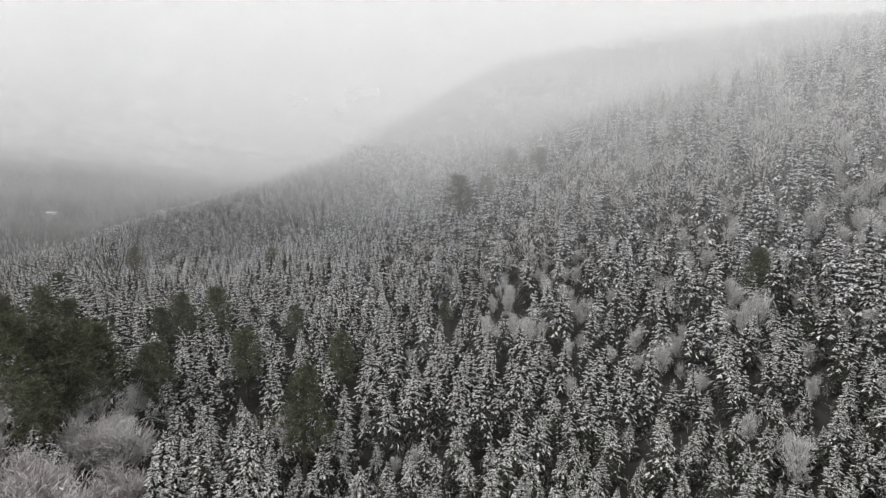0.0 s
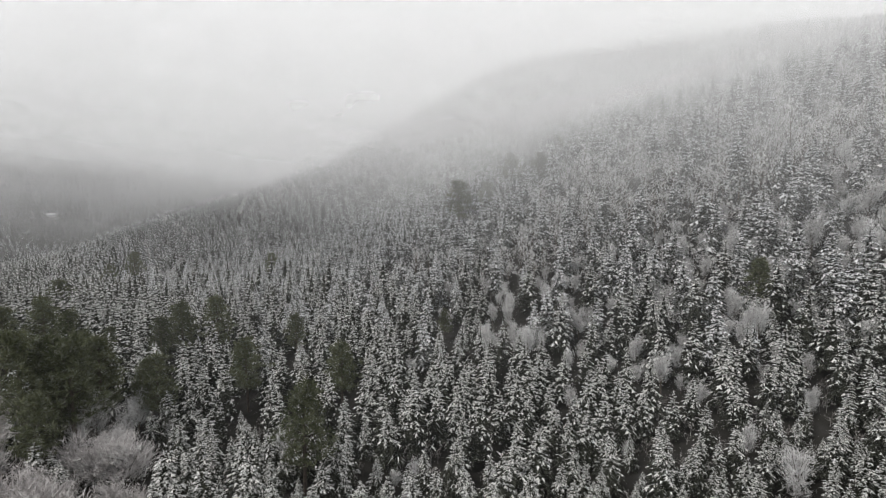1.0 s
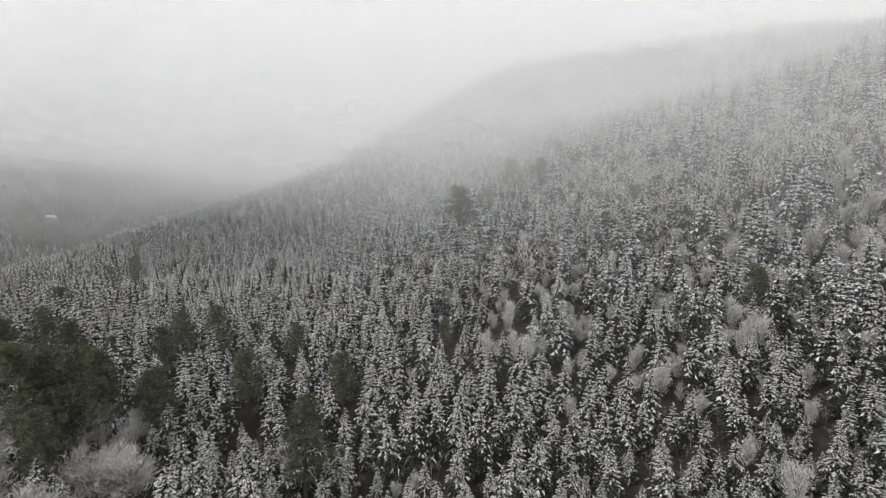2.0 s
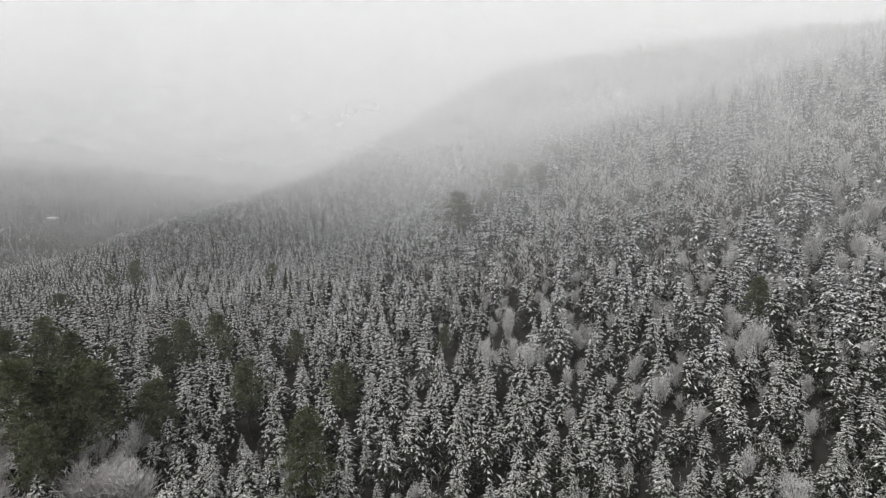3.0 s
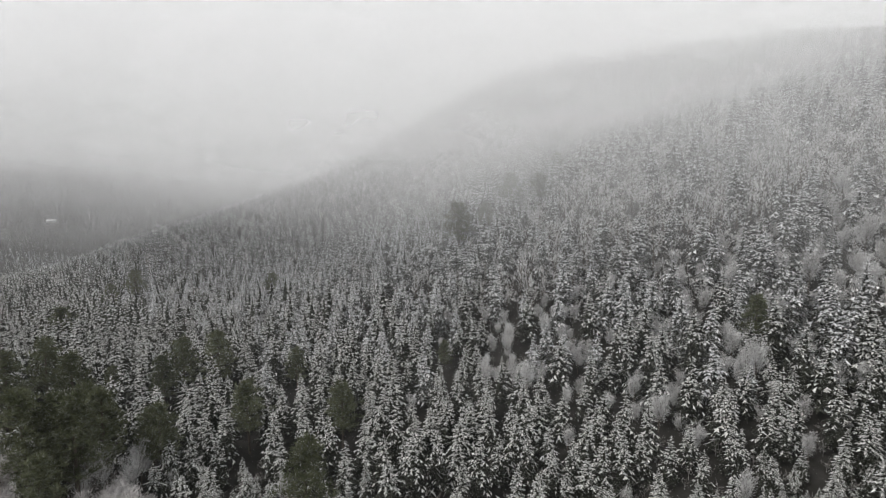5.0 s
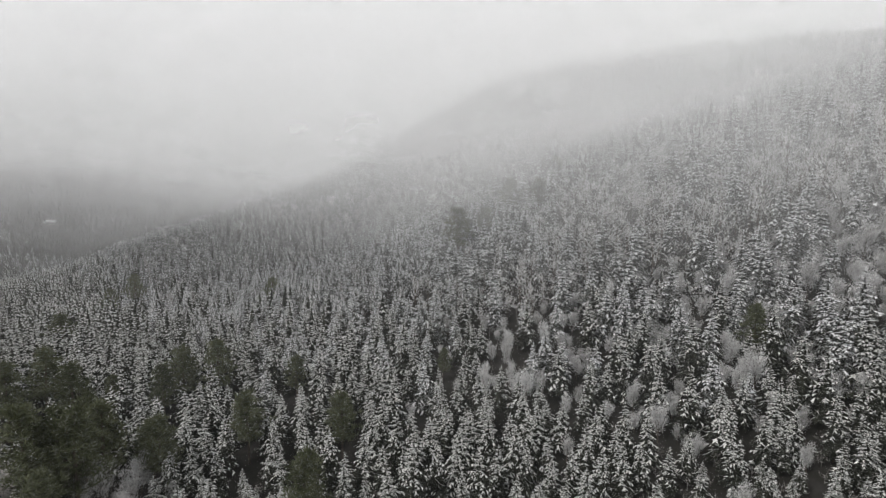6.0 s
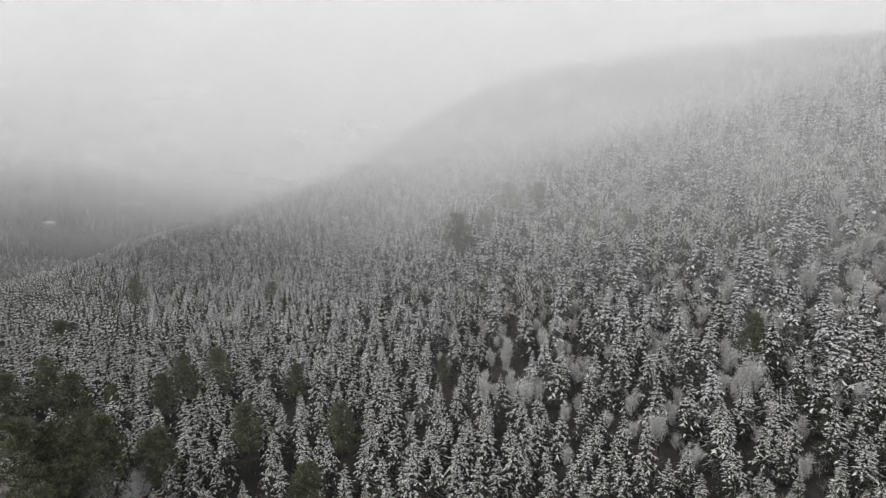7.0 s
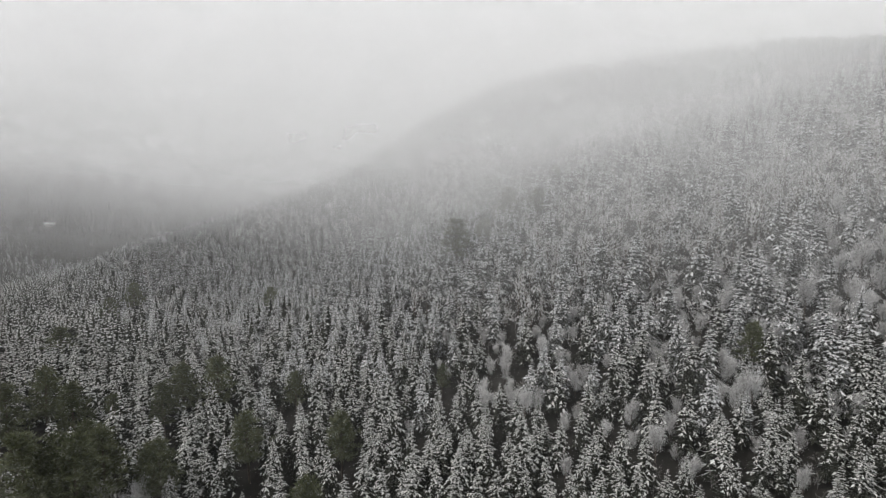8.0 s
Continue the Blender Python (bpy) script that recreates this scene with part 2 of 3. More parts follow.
def pine(seed, h, r, limbs, blades):
    """A pine: bare lower trunk, upswept limbs and a loose, broken crown of needle tufts."""
    rng = random.Random(seed)
    trunk, green = Soup(), Soup()
    bend = rng.uniform(-0.04, 0.04) * h
    tube(trunk, (0, 0, -1.5), (bend, 0, h * 0.5), 0.02 * h, 0.014 * h, 6)
    tube(trunk, (bend, 0, h * 0.5), (bend * 1.5, 0, h * 0.95), 0.014 * h, 0.02, 6)
    for k in range(limbs):
        whorl = k // 5
        u = (whorl + 0.5) * 5 / limbs + rng.uniform(-0.03, 0.03)
        z = h * (0.28 + 0.66 * u)
        reach = r * min(1.0, 0.55 + 1.3 * u) * max(0.0, 1 - u) ** 0.8 * rng.uniform(0.55, 1.2) + 0.25
        a = k * 1.257 + whorl * 0.7 + rng.uniform(-0.4, 0.4)
        root = Vector((bend, 0, z - 0.1 * reach))
        end = Vector((bend * 1.2 + reach * math.cos(a), reach * math.sin(a), z + rng.uniform(0.05, 0.4) * reach + 0.3))
        tube(trunk, root, end, 0.05, 0.015, 3)
        for share in (0.55, 0.8, 1.0):
            c = root.lerp(end, share) + Vector((rng.gauss(0, 0.12), rng.gauss(0, 0.12), rng.uniform(0, 0.1))) * r
            size = r * rng.uniform(0.14, 0.27)
            for _ in range(blades):
                d = Vector((rng.gauss(0, 1), rng.gauss(0, 1), rng.gauss(0.15, 0.6))).normalized()
                p = c + d * size * rng.uniform(0.1, 0.7)
                e = p + (d + Vector((rng.gauss(0, 0.4), rng.gauss(0, 0.4), 0.5))).normalized() * size * rng.uniform(0.45, 0.9)
                s = d.cross(Vector((rng.gauss(0, 1), rng.gauss(0, 1), rng.gauss(0, 1)))).normalized() * size * 0.07
                green.add([p - s, p + s, e], [(0, 1, 2)])
    return trunk, green


def bare(seed, h, r, limbs, twigs, thin=0.05):
    """A leafless broadleaf: forked limbs and a haze of fine frosted twigs."""
    rng = random.Random(seed)
    trunk, fine = Soup(), Soup()
    tube(trunk, (0, 0, -1), (0, 0, h * 0.45), 0.014 * h, 0.009 * h, 5)
    for k in range(limbs):
        a = k * 2.4 + rng.uniform(-0.4, 0.4)
        z = h * rng.uniform(0.1, 0.5)
        out = r * rng.uniform(0.25, 1.0)
        e = Vector((out * math.cos(a), out * math.sin(a), min(h * (1.0 - 0.3 * (out / r) ** 2), z + h * rng.uniform(0.18, 0.5))))
        s = Vector((0, 0, z))
        tube(trunk, s, e, 0.006 * h, 0.012, 3)
        for _ in range(twigs):
            q = rng.uniform(0.2, 1.0)
            p = s.lerp(e, q) + Vector((rng.gauss(0, 0.2), rng.gauss(0, 0.2), rng.gauss(0, 0.16))) * r
            d = Vector((math.cos(a) * 0.5 + rng.gauss(0, 0.5), math.sin(a) * 0.5 + rng.gauss(0, 0.5), 0.75 + rng.gauss(0, 0.35))).normalized()
            tip = p + d * r * rng.uniform(0.16, 0.4)
            w = d.cross(Vector((rng.gauss(0, 1), rng.gauss(0, 1), rng.gauss(0, 1)))).normalized() * thin * rng.uniform(0.6, 1.5)
            fine.add([p - w, p + w, tip], [(0, 1, 2)])
    return trunk, fine


# ---- the lie of the land ----
HILL = [
    (5, 10, 15, 8, 5, 4, 0, -7),
    (-26, -1, -12, -42, -21, -9, 0, -7),
    (-34, 30, 9, 19, 49, -6, -15, 3),
    (57, 8, -38, -43, 13, 5, -36, 8),
    (-19, -94, 108, -2, 16, 111, -2, 12),
    (30, 5, 52, -54, -14, 46, -17, 19),
    (6, -2, 16, 52, 67, 59, 24, 26),
    (12, 21, 31, -7, -34, 14, 10, -1),
    (12, 13, 28, 62, 87, 82, 57, 50),
]
CANOPY = 8.5


def swell(x, y, cx, cy, sx, sy, h):
    return h * np.exp(-((x - cx) / sx) ** 2 - ((y - cy) / sy) ** 2)


def ground_at(x, y):
    """Height of the ground, metres: the foot of the slope, the wooded hillside up to its ridge, and the hills behind."""
    x, y = np.asarray(x, float), np.asarray(y, float)
    z = np.full(np.broadcast(x, y).shape, 25.0 - CANOPY)
    for i, row in enumerate(HILL):
        for j, c in enumerate(row):
            z = z + c * np.exp(-((x + 440 - 120 * i) ** 2 + (y - 20 - 100 * j) ** 2) / 26450.0)
    z = z + swell(x, y, -1000, 1650, 620, 420, 142) + swell(x, y, -150, 1900, 600, 420, 70)
    z = z + swell(x, y, 1150, 420, 330, 420, 190) - swell(x, y, 430, 430, 150, 110, 13)
    z = z + 0.9 * np.sin(x * 0.055 + 1.3) * np.cos(y * 0.047) + 0.6 * np.sin(x * 0.13 - y * 0.11)
    return z


def ground():
    xs = np.unique(np.concatenate([np.arange(-4800, -420, 120.0), np.arange(-420, 560, 7.0), np.arange(560, 4800, 120.0)]))
    ys = np.unique(np.concatenate([np.arange(-4800, 0, 160.0), np.arange(0, 720, 7.0), np.arange(720, 2300, 40.0), np.arange(2300, 4800, 160.0)]))
    gx, gy = np.meshgrid(xs, ys)
    verts = np.stack([gx, gy, ground_at(gx, gy)], -1).reshape(-1, 3)
    w, n = len(xs), len(ys)
    a = (np.arange(n - 1)[:, None] * w + np.arange(w - 1)[None, :]).ravel()
    tris = np.concatenate([np.stack([a, a + 1, a + w + 1], 1), np.stack([a, a + w + 1, a + w], 1)])
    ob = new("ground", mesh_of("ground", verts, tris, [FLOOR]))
    ob.data.polygons.foreach_set("use_smooth", np.ones(len(tris), bool))
    return tagged(ob, "snow-dusted forest floor, coloured dark for the trees' shade, climbing into a wooded hillside", "ground", kind="structure")


ground()


# ---- things: build once, then copy ----
def thing(name, parts, label, category, group=""):
    root = new(name)
    for part_name, soup, material, note in parts:
        v, f = soup.arrays()
        if not len(f):
            continue
        ob = new(part_name, mesh_of(part_name, v, f, [material]))
        ob.parent = root
        if note:
            tagged(ob, note, kind="stuff" if part_name == "snow_cover" else "")
    return tagged(root, label, category, group)


def stand(x, y, scale, turn, lean=0.0, tall=1.0):
    z = float(ground_at(x, y))
    return pose(x, y, z, lean, lean * 0.5, turn) @ Matrix.Diagonal((scale, scale, scale * tall, 1))


def crowd(name, templates, places, materials, label, category):
    """Many of a kind that nobody could count: one mesh. places: template, x, y, scale, turn, tall."""
    vs, fs, ms, n = [], [], [], 0
    sets = []
    for soups in templates:
        v, f, m, k = [], [], [], 0
        for index, s in enumerate(soups):
            a, b = s.arrays()
            if len(b):
                v.append(a), f.append(b + k), m.append(np.full(len(b), index))
                k += len(a)
        sets.append((np.concatenate(v), np.concatenate(f), np.concatenate(m)))
    p = np.array(places)
    z = ground_at(p[:, 1], p[:, 2])
    for (kind, x, y, s, turn, tall), z0 in zip(places, z):
        v, f, m = sets[int(kind)]
        c, d = math.cos(turn) * s, math.sin(turn) * s
        q = np.empty(v.shape, np.float32)
        q[:, 0], q[:, 1], q[:, 2] = v[:, 0] * c - v[:, 1] * d + x, v[:, 0] * d + v[:, 1] * c + y, v[:, 2] * s * tall + z0
        vs.append(q), fs.append(f + n), ms.append(m)
        n += len(v)
    ob = new(name, mesh_of(name, np.concatenate(vs), np.concatenate(fs), materials, np.concatenate(ms)))
    return tagged(ob, label, category, kind="stuff")


# where trees stand
rng = random.Random(7)


def slope_part(x, y):
    """Nought on the planted flat, one on the mixed wood of the slope."""
    u = max(-200.0, min(200.0, 0.66 * x + 0.75 * y - 128))
    return 1 / (1 + math.exp(-u / 12)) * (1 / (1 + math.exp(-max(-200.0, min(200.0, x + 10)) / 25)))


# trees that stand out, each at its place: x, y, size
STAND_A = [
    (65.2, 101.4, 1.1), (56.1, 87.9, 1.15), (69.5, 89.9, 1.15), (63.9, 83.7, 1.1), (71.9, 87.9, 1), (57.5, 81.2, 1),
    (61.1, 106.9, 0.9), (63.2, 108.2, 0.8), (56.2, 105.2, 1), (52.9, 92.2, 0.85), (39.5, 81.7, 0.9), (45.4, 89.9, 1),
    (45.8, 96.2, 0.9), (75.4, 103.4, 1.35), (60.8, 80.4, 1.1), (59.3, 95.7, 0.9), (62.5, 95.2, 0.9), (52.8, 94.7, 0.8),
    (96.2, 147.2, 1.2), (98, 141.9, 1.2), (73.3, 153.9, 1.2), (78.5, 142.4, 1.2), (107.5, 141.9, 1.4), (79.4, 121.4, 1.4),
    (67.4, 129.4, 1.2), (83.8, 143.9, 1.2), (86.7, 121.2, 1.3), (72.2, 116.4, 1.1), (72.3, 122.2, 1), (81.6, 108.9, 1.3),
]
STAND_B = [
    (61.2, 143.7, 1.1), (57, 120.9, 1.2), (61, 120.9, 1.3), (89.9, 142.2, 1.1), (92.3, 117.9, 1.1), (96.3, 156.2, 1.1),
    (5.1, 193.7, 1.1), (13.3, 196.2, 1), (16, 169.4, 1.1), (40.4, 202.4, 1), (26.7, 192.2, 1), (50.5, 171.9, 1.1),
    (56.4, 158.7, 1.2), (46.4, 162.9, 1), (50.9, 158.4, 1), (52.4, 150.7, 1.1), (32.7, 175.4, 1.1), (42.2, 182.4, 1),
    (54.3, 138.7, 1.2), (46.9, 137.9, 1.2), (23.4, 152.7, 0.8), (31.3, 144.9, 1), (6.8, 155.9, 1.1), (16, 159.2, 1.1),
    (38.5, 140.9, 1), (45.1, 149.2, 1), (49.7, 131.2, 1.2), (1.2, 193.7, 1), (9.8, 111.4, 1), (6.2, 108.9, 1),
]
STAND_C = [
    (11, 98.2, 0.9), (22.9, 113.9, 0.8), (16.3, 98.4, 0.9), (20.6, 95.9, 0.9), (24.3, 96.2, 0.95), (29.2, 93.7, 1.1),
    (27.4, 87.9, 1), (32, 88.4, 1), (36.7, 87.2, 1), (38.1, 120.9, 1), (42.2, 121.4, 1), (4.6, 105.7, 1),
    (3.3, 96.4, 1), (14.2, 107.2, 1), (37.1, 105.9, 1), (40.3, 102.4, 1), (31.3, 105.9, 1), (25.7, 110.2, 1),
    (-85.2, 260.4, 1.1), (-10.4, 95.4, 1), (-74.4, 121.9, 1.25), (-73.3, 127.2, 1), (-54.8, 126.9, 1.2), (-59.8, 121.9, 1),
    (-59.3, 80.2, 0.8), (-50.7, 67.9, 0.9), (-45.7, 88.4, 1), (-42.6, 89.9, 1),
]
STAND_D = [
    (-31, 87.9, 0.9), (-17.3, 94.9, 0.9), (-19.2, 137.7, 0.9), (50.8, 123.2, 1.15), (73.5, 107.9, 1.2), (84.9, 104.4, 1.3),
    (-37.1, 83.2, 1), (-34.6, 91.7, 1), (-52.9, 124.4, 1.1), (-68.1, 113.4, 1.1), (-71.9, 111.7, 0.9),
]
PINES_A = [
    (-82.3, 110.2, 1), (-73.9, 106.9, 0.95), (-59.5, 75.2, 1.1), (-57.4, 77.7, 1), (-58.6, 86.4, 1), (-61.3, 126.9, 1),
    (-53.9, 129.2, 0.95), (-61.7, 118.2, 0.8), (-37.7, 103.7, 0.95), (-20.2, 108.7, 0.95), (-20, 77.2, 0.97), (-36.1, 133.9, 0.7),
    (-47.3, 89.2, 0.9), (-54, 69.7, 0.8), (6.6, 211.2, 1.2), (29, 237.4, 1), (40.3, 229.7, 0.95), (17.9, 226.4, 0.8),
    (-144.9, 255.4, 0.9), (-144.9, 235.4, 0.8), (-116.7, 165.2, 0.9), (-72.7, 231.2, 0.8),
    (-53.8, 77.2, 1), (71.3, 121.2, 0.8), (-82.1, 100.4, 1), (55, 270.2, 0.8),
]
PINES_B = [
    (-54.1, 84.2, 0.9), (0.5, 137.9, 0.5), (17, 233.2, 0.6), (-49.5, 90.9, 0.8), (-70.7, 114.7, 0.6),
]
LEAFLESS_A = [
    (25.2, 172.7, 1.1), (26.2, 163.4, 1.2), (12.5, 156.4, 0.9), (27.9, 144.2, 0.9), (43.2, 136.7, 1), (66.3, 115.2, 1.1),
    (63.6, 112.7, 1), (44.6, 107.4, 0.9), (41.3, 111.9, 1), (54.8, 194.4, 1.1), (56.9, 184.7, 1.1), (55.4, 173.2, 1),
    (100, 129.9, 1.2), (93, 160.9, 1.2), (90.4, 133.2, 1.1), (67.5, 138.9, 1), (77.1, 128.4, 1.1), (53.2, 117.9, 1),
    (46.7, 177.4, 1.1), (62.4, 160.7, 1), (106.1, 136.7, 1.2), (18.2, 135.7, 0.8), (-27.7, 317.4, 1.2), (69.7, 101.2, 0.9),
    (47.4, 98.7, 0.7), (-6.8, 121.9, 0.7), (8.6, 87.7, 0.7), (-4.2, 85.9, 0.6),
]
LEAFLESS_B = [
    (72.6, 174.9, 1.2), (84.3, 165.9, 1.1), (32, 89.4, 0.6), (74.9, 141.4, 1.1), (12.2, 261.2, 1.2), (-2.6, 277.4, 1.2),
    (34, 277.4, 1.2), (23.8, 242.9, 1.1), (57, 223.4, 1.1), (61.1, 206.2, 1.1), (-12.2, 269.7, 1), (50.8, 127.9, 0.9),
    (96.3, 122.9, 1.2), (-7.2, 83.7, 0.7), (66, 93.7, 0.8), (39, 183.4, 1), (67.2, 113.4, 1), (61.3, 136.2, 1.1),
    (113.1, 163.7, 1.2), (113.6, 182.7, 1.2),
    (-54.0, 82.4, 0.7), (-50.3, 87.7, 0.75), (-45.2, 87.4, 0.6), (-49.6, 82.9, 0.6), (-54.1, 78.4, 0.6), (-56.6, 72.7, 0.5), (31.9, 133.4, 0.9), (27.8, 155.2, 0.9), (50.0, 137.9, 0.9), (17.2, 139.4, 0.9), (36.9, 149.4, 1), (45.3, 149.4, 1), (13.5, 130.2, 0.8), (23.5, 124.7, 0.8),
]

pines = PINES_A + PINES_B
bares = LEAFLESS_A + LEAFLESS_B
firs = STAND_A + STAND_B + STAND_C + STAND_D + [(-52, 67, 0.78), (-48.6, 66.5, 0.68), (-60, 74, 0.8)]


class Plan:
    """Keeps trees from standing in one another."""

    def __init__(self):
        self.cells = {}

    def put(self, x, y):
        self.cells.setdefault((int(x // 8), int(y // 8)), []).append((x, y))

    def clear(self, x, y, gap):
        i, j = int(x // 8), int(y // 8)
        near = (p for a in (-1, 0, 1) for b in (-1, 0, 1) for p in self.cells.get((i + a, j + b), ()))
        return all((x - p[0]) ** 2 + (y - p[1]) ** 2 > gap * gap for p in near)


plan = Plan()
for x, y, _ in pines + bares + firs:
    plan.put(x, y)
shrubs = []
open_in_front = [(x * (1 - 5 / y), y - 5, 4.2) for x, y, _ in LEAFLESS_A if y > 105] + [(x * (1 - 5 / y), y - 5, 4.0) for x, y, _ in pines]


def screens(x, y):
    """Would a fir here stand right before a tree that stands out?"""
    return any((x - a) ** 2 + (y - b) ** 2 < c * c for a, b, c in open_in_front)


def clearing(x, y):
    return x < -36 - 0.3 * (y - 62) and y < 84 + 3 * math.sin(x * 0.3)


spots = []
y = 50.0
while y < 720:
    step = 2.3 if y < 430 else 3.6
    x = -0.95 * y - 15
    while x < 0.95 * y + 15:
        spots.append((x + rng.uniform(0, step), y + rng.uniform(0, step)))
        x += step
    y += step
rng.shuffle(spots)
for x, y in spots:
    mixed = slope_part(x, y)
    if clearing(x, y) or screens(x, y):
        continue
    patch = math.sin(x * 0.071 + 1.0) * math.sin(y * 0.053 + x * 0.021)
    open_wood = mixed * max(0.0, min(1.0, (y - 85) / 30))
    gap = (4.0 + 1.2 * mixed + 1.0 * open_wood) * (1.0 if y < 430 else 1.35) * rng.uniform(0.85, 1.2)
    if plan.clear(x, y, min(gap, 7.9)):
        plan.put(x, y)
        if rng.random() < 0.015 + 0.06 * mixed + (0.56 - 0.34 * max(0.0, min(1.0, (y - 190) / 60))) * open_wood + (0.10 if patch > 0.45 and y > 130 else 0.0):
            bares.append((x, y, rng.uniform(0.65, 0.95)))
        else:
            firs.append((x, y, rng.uniform(0.82, 1.2) * (1 + 0.05 * mixed) * (1 - 0.13 * patch)))
for x, y in spots[: len(spots) // 2]:
    if clearing(x, y):
        if plan.clear(x, y, 2.9):
            plan.put(x, y)
            shrubs.append((x, y, rng.uniform(0.6, 1.15)))
    elif y < 400 and rng.random() < (1.0 if y < 200 else 0.18) * slope_part(x, y) * max(0.0, min(1.0, (y - 85) / 30)) and plan.clear(x, y, 2.9):
        plan.put(x, y)
        bares.append((x, y, rng.uniform(0.55, 0.9)))

for x, y in spots:
    if y < 85 + 60 * slope_part(x, y) and not clearing(x, y) and plan.clear(x, y, 2.9 + 0.4 * slope_part(x, y)):
        plan.put(x, y)
        firs.append((x, y, rng.uniform(0.65, 0.95)))

firs = [(x, y, min(s, 1.15) * (0.88 + 0.32 * slope_part(x, y)) * (1 - 0.3 * max(0.0, min(1.0, (y - 280) / 130)))) for x, y, s in firs]
firs.sort(key=lambda p: p[1])
near_firs, rest = firs[:300], firs[300:]


def snow_kind(x, y, n):
    """Less snow has held in the low western stand."""
    white = 1 / (1 + math.exp(-(x + 15 + 0.12 * (y - 90)) / 30))
    if rng.random() < slope_part(x, y):
        return (n - 1 if y > 128 else n - 2) - rng.randrange(n // 2)
    return min(n - 1, max(0, int(n * (0.3 + 0.7 * white) * rng.random() ** 0.5)))


near_kinds = []
for k in range(8):
    trunk, green, white = fir(100 + k, 10.8 + 0.45 * (k * 3 % 8), 3.2 + 0.2 * (k % 4), 16, 13, 5, 0.60 + 0.08 * k)
    near_kinds.append(thing("fir_tree", [("trunk", trunk, BARK, ""), ("crown", green, NEEDLES, "dark green needle sprays"), ("snow_cover", white, THIN_SNOW, "fresh snow on the branches")], "dark green fir laden with fresh snow, in a dense stand", "fir tree", "firs of the stand"))
for k, (x, y, s) in enumerate(near_firs):
    m = stand(x, y, s, rng.uniform(0, 360), rng.uniform(-2, 2), rng.uniform(0.95, 1.05) * (1 + 0.10 * slope_part(x, y)))
    kind = near_kinds[k if k < 8 else snow_kind(x, y, 8)]
    if k < 8:
        kind.matrix_basis = m
    else:
        copy_thing(kind, m)

mid_kinds = [fir(200 + k, 10.8 + 0.6 * (k * 5 % 6), 3.2 + 0.2 * (k % 3), 14, 12, 3, 0.62 + 0.10 * k, rim=4) for k in range(6)]
upper_kinds = [fir(250 + k, 10.8 + 0.6 * (k * 5 % 6), 3.2 + 0.2 * (k % 3), 14, 12, 3, 0.76 + 0.10 * k, rim=4) for k in range(6)]
low_kinds = [fir(300 + k, 10.8 + 0.6 * (k * 5 % 6), 3.2 + 0.2 * (k % 3), 9, 8, 1, 0.60 + 0.13 * k, rim=3) for k in range(6)]
far_kinds = [far_fir(400 + k, 11 + k, 3.8, 0.14 if k < 3 else 0.0) for k in range(5)]


def placed(some, kinds, graded=False):
    return [(snow_kind(x, y, kinds) if graded else rng.randrange(kinds), x, y, s, rng.uniform(0, 6.28), rng.uniform(0.95, 1.05) * (1 + (0.10 if y < 430 else 0.0) * slope_part(x, y))) for x, y, s in some]


def high_up(x, y):
    """Farther off and up the slope, where the paler needles and snow are used."""
    return y > 163 + max(0.0, -x - 40) - 72 * slope_part(x, y) + 9 * math.sin(x * 0.19) + 32 * math.sin(x * 0.93 + y * 1.71)


crowd("fir_forest", mid_kinds, placed([p for p in rest if not high_up(p[0], p[1]) and p[1] < 170], 6, True), [BARK, NEEDLES, THIN_SNOW], "dark firs under fresh snow standing close on the slope", "fir forest")
crowd("lower_fir_forest", low_kinds, placed([p for p in rest if not high_up(p[0], p[1]) and p[1] >= 170], 6, True), [BARK, NEEDLES, THIN_SNOW], "dark firs with thin snow along the foot of the hill", "fir forest")
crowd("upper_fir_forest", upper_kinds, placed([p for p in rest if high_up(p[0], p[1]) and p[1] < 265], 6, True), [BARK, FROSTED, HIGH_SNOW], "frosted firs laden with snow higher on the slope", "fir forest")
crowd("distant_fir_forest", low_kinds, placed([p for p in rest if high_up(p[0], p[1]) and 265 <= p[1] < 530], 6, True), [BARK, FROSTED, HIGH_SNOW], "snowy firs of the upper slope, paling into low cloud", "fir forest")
HOUSE = (-590.0, 826.0)
hills = [p for p in rest if high_up(p[0], p[1]) and p[1] >= 530]
for _ in range(10000):
    x, y = rng.uniform(-1500, 1100), rng.uniform(720, 1900)
    if abs(x) < 0.95 * y and not (abs(x / y + 0.715) < 0.016 and 740 < y < 840):
        hills.append((x, y, rng.uniform(1.2, 1.8)))
hills = [(k % 3 if x > -0.12 * y else 3 + k % 2, x, y, s, rng.uniform(0, 6.28), rng.uniform(0.85, 1.05)) for k, (x, y, s) in enumerate(hills)]
crowd("far_hill_forest", far_kinds, hills, [BARK, NEEDLES, HIGH_SNOW], "dark wooded hills far across the valley in cloud", "forest")

pine_kinds = []
for k in range(4):
    trunk, green = pine(500 + k, 16 + 0.6 * k, 4.5 + 0.4 * (k % 2), 60, 36)
    pine_kinds.append(thing("pine_tree", [("trunk", trunk, BARK, ""), ("crown", green, PINE, "dull green needle clumps almost free of snow")], "dark olive pine with little snow among the firs", "pine tree", "pines among the firs"))
for k, (x, y, s) in enumerate(pines):
    m = stand(x, y, s * (1.25 if y > 150 else 1.0), rng.uniform(0, 360), rng.uniform(-2, 2), 0.78 if y > 150 else 1.0)
    if k < 4:
        pine_kinds[k].matrix_basis = m
    else:
        copy_thing(pine_kinds[k % 4], m)

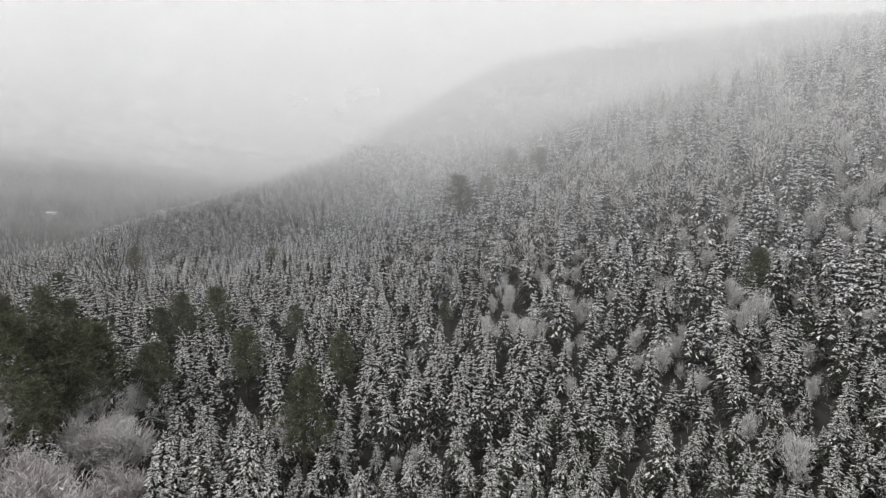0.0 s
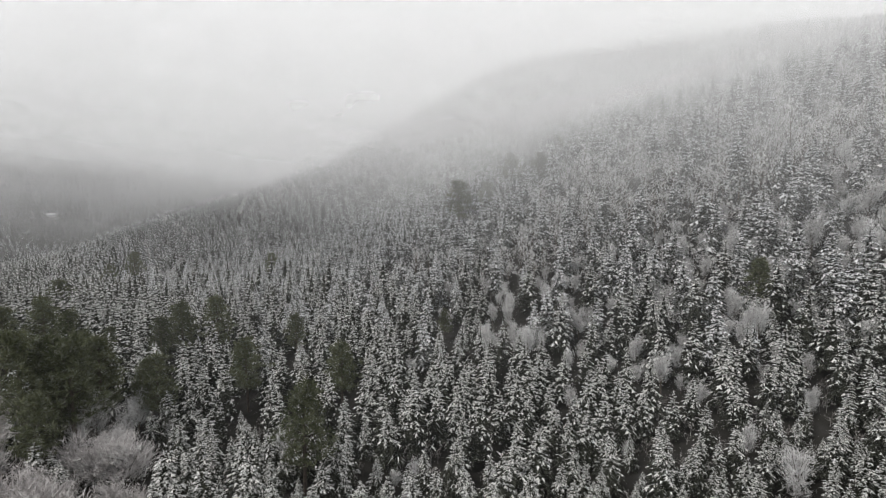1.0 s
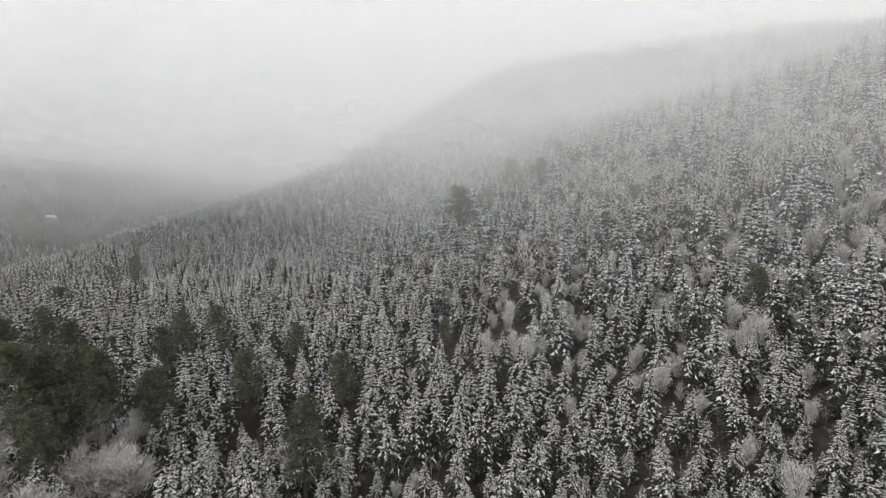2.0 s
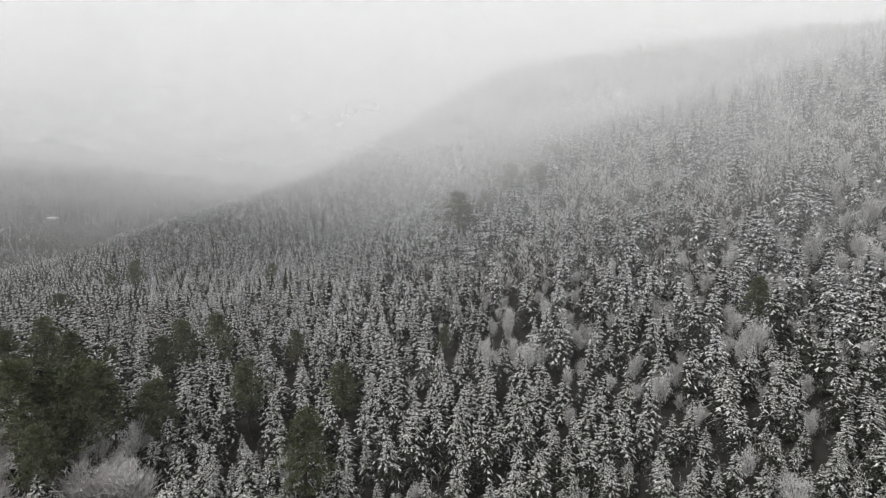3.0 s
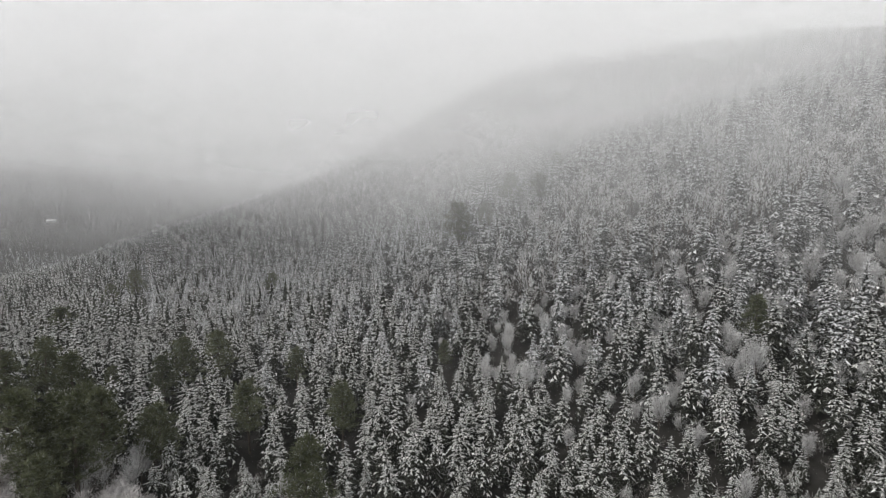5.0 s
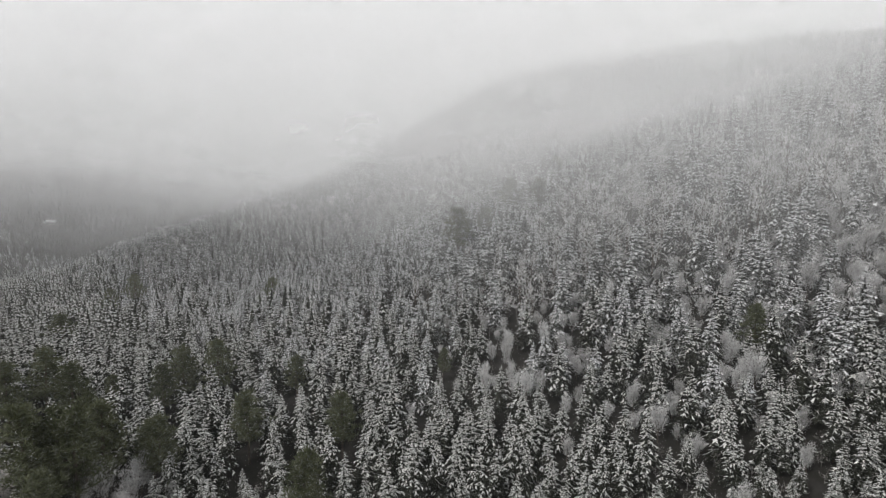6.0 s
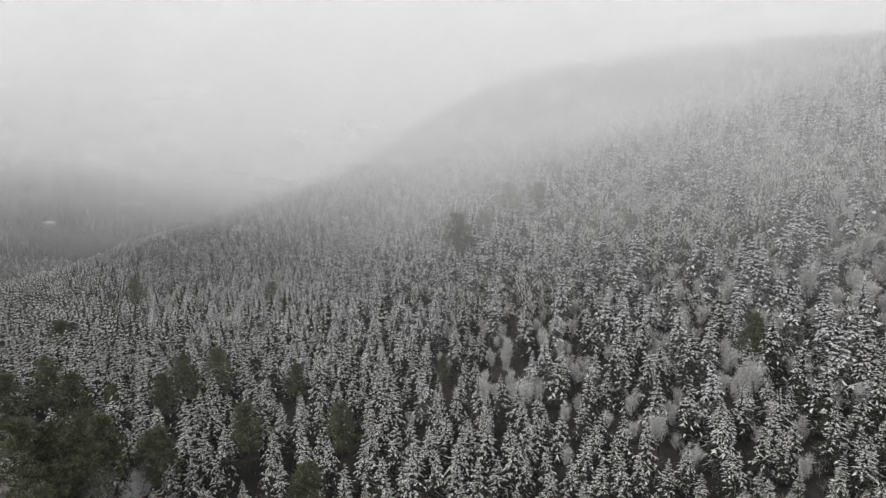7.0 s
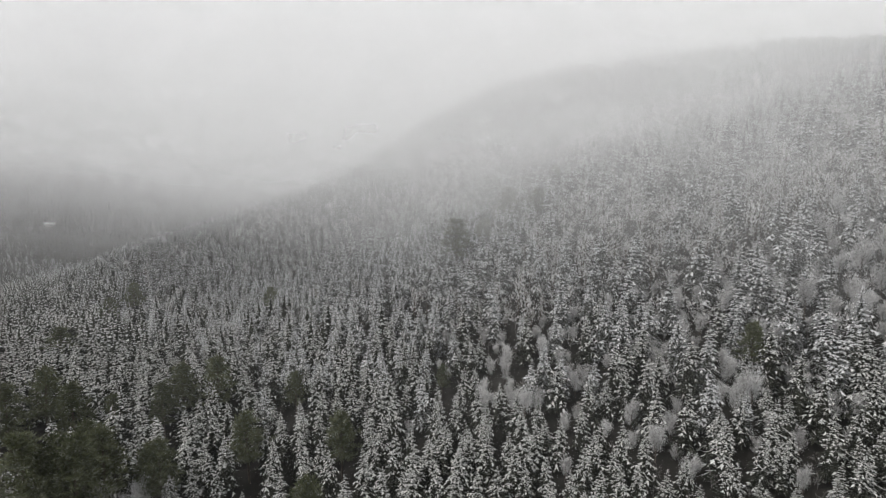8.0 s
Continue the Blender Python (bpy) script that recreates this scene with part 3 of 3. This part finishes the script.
bares.sort(key=lambda p: p[1])
bare_kinds = []
for k in range(5):
    trunk, fine = bare(600 + k, 12.5 + k * 0.7, 2.9, 18, 110, 0.045)
    bare_kinds.append(thing("bare_tree", [("trunk", trunk, BARK, ""), ("crown", fine, TWIGS, "fine twigs white with frost")], "leafless broadleaf tree, its fine twigs grey with frost", "bare tree", "leafless trees in the wood"))
for k, (x, y, s) in enumerate(bares[:250]):
    m = stand(x, y, s, rng.uniform(0, 360), rng.uniform(-3, 3))
    if k < 5:
        bare_kinds[k].matrix_basis = m
    else:
        copy_thing(bare_kinds[k % 5], m)
bare_far = [bare(700 + k, 12.5 + k, 3.0, 10, 14, 0.13) for k in range(4)]
crowd("leafless_wood", bare_far, placed([p for p in bares[250:] if p[1] < 480], 4), [BARK, TWIGS], "frosted leafless trees scattered among the firs", "bare trees")

shrub_kinds = []
for k in range(4):
    trunk, fine = bare(800 + k, 7.2 + 0.7 * k, 2.9, 22, 130, 0.04)
    shrub_kinds.append(thing("frosted_shrub", [("stem", trunk, BARK, ""), ("crown", fine, SHRUB_TWIGS, "fine twigs white with frost")], "tall leafless shrub thick with frost, in a clearing", "shrub", "shrubs of the clearing"))
for k, (x, y, s) in enumerate(shrubs):
    m = stand(x, y, s, rng.uniform(0, 360), rng.uniform(-5, 5))
    if k < 4:
        shrub_kinds[k].matrix_basis = m
    else:
        copy_thing(shrub_kinds[k % 4], m)

scrub = [(x, y, rng.uniform(0.5, 1.2)) for x, y in spots[len(spots) // 2 :] if 52 < y < 250 and plan.clear(x, y, 1.7) and rng.random() < (0.9 if y < 100 else 0.2 + 0.8 * slope_part(x, y))]
scrub_kinds = [bare(900 + k, 3.0 + 0.5 * k, 1.6, 5, 7, 0.10) for k in range(4)]
crowd("undergrowth", scrub_kinds, placed([p for p in scrub if slope_part(p[0], p[1]) < 0.5], 4), [BROWN_TWIGS, BROWN_TWIGS], "brown leafless undergrowth dusted with snow between the trees", "undergrowth")
slope_scrub = [(x, y, 1.5 * size) for x, y, size in scrub if slope_part(x, y) >= 0.5]
crowd("frosted_undergrowth", scrub_kinds, placed(slope_scrub, 4), [BROWN_TWIGS, TWIGS], "leafless undergrowth grey with frost among the slope's trees", "undergrowth")


def farmhouse(x, y, turn):
    """A small low house on the valley floor: walls, snowy gable roof, windows, door."""
    root = new("farmhouse")
    half, deep, tall, ridge = 5.6, 2.9, 2.5, 4.2

    def box(name, lo, hi, material):
        bm = bmesh.new()
        bmesh.ops.create_cube(bm, size=1)
        for v in bm.verts:
            v.co = [lo[k] + (v.co[k] + 0.5) * (hi[k] - lo[k]) for k in range(3)]
        me = bpy.data.meshes.new(name)
        bm.to_mesh(me), bm.free()
        me.materials.append(material)
        ob = new(name, me)
        ob.parent = root
        return ob

    box("wall", (-half, -deep, -1.5), (half, deep, tall), PLASTER)
    for side in (-1, 1):
        soup = Soup()
        e = side * (deep + 0.7)
        top = [(-half - 0.6, e, tall - 0.35), (half + 0.6, e, tall - 0.35), (half + 0.6, 0, ridge), (-half - 0.6, 0, ridge)]
        low = [(p[0], p[1], p[2] - 0.35) for p in top]
        soup.add(top + low, [(0, 1, 2), (0, 2, 3), (4, 6, 5), (4, 7, 6), (0, 4, 5), (0, 5, 1), (1, 5, 6), (1, 6, 2), (2, 6, 7), (2, 7, 3), (3, 7, 4), (3, 4, 0)])
        v, f = soup.arrays()
        ob = new("roof", mesh_of("roof", v, f, [SNOW]))
        ob.parent = root
        tagged(ob, "snow-covered roof slope")
    for side in (-1, 1):
        soup = Soup()
        soup.add([(side * half, -deep, tall), (side * half, deep, tall), (side * half, 0, ridge - 0.4), (side * (half - 0.3), -deep, tall), (side * (half - 0.3), deep, tall), (side * (half - 0.3), 0, ridge - 0.4)], [(0, 1, 2), (3, 5, 4), (0, 3, 4), (0, 4, 1), (1, 4, 5), (1, 5, 2), (2, 5, 3), (2, 3, 0)])
        v, f = soup.arrays()
        ob = new("gable", mesh_of("gable", v, f, [PLASTER]))
        ob.parent = root
    for k in range(6):
        cx = -4.3 + 1.72 * k
        if k == 3:
            box("door", (cx - 0.5, -deep - 0.06, 0.1), (cx + 0.5, -deep + 0.1, 2.2), BARK)
        else:
            box("window", (cx - 0.5, -deep - 0.05, 1.0), (cx + 0.5, -deep + 0.1, 2.2), PANE_DARK)
    root.matrix_basis = pose(x, y, float(ground_at(x, y)), 0, 0, turn)
    return tagged(root, "small weathered farmhouse with a snowy roof in the valley", "house")


farmhouse(HOUSE[0], HOUSE[1], 12)

# ---- low cloud lying along the hillside ----
VEILS = [88, 110, 135, 160, 185, 215, 245, 280, 315, 355, 400, 450, 510, 580, 680, 820, 1000, 1300, 1700]


def veil(index, y, depth):
    half = 1.3 * y + 150
    xs, zs = np.linspace(-half, half, 41), np.linspace(-30, 0.62 * y + 160, 15)
    gx, gz = np.meshgrid(xs, zs)
    gy = y + LEAN * (gz - 50) + 7 * np.sin(gx * 0.03 + index) + 5 * np.sin(gz * 0.05 + 2 * index) + 4 * np.sin(gx * 0.011 - gz * 0.03)
    verts = np.stack([gx, gy, gz], -1).reshape(-1, 3)
    a = (np.arange(14)[:, None] * 41 + np.arange(40)[None, :]).ravel()
    tris = np.concatenate([np.stack([a, a + 1, a + 42], 1), np.stack([a, a + 42, a + 41], 1)])
    ob = new("low_cloud", mesh_of("low_cloud", verts, tris, [mist_material(depth, THIN * (0.5 + 0.8 * min(1, max(0, y - 90) / 130) + 3.0 * min(1, max(0, y - 380) / 200)), THICK * ((1.2 if y < 225 else 1.0) + 0.8 * min(1, max(0, y - 290) / 130)), y, index)]))
    ob.data.polygons.foreach_set("use_smooth", np.ones(len(tris), bool))
    return tagged(ob, "thin grey veil of low cloud drifting along the slope", "cloud", "veils of low cloud", kind="stuff")


for index, y in enumerate(VEILS):
    veil(index, y, y - (VEILS[index - 1] if index else 66))
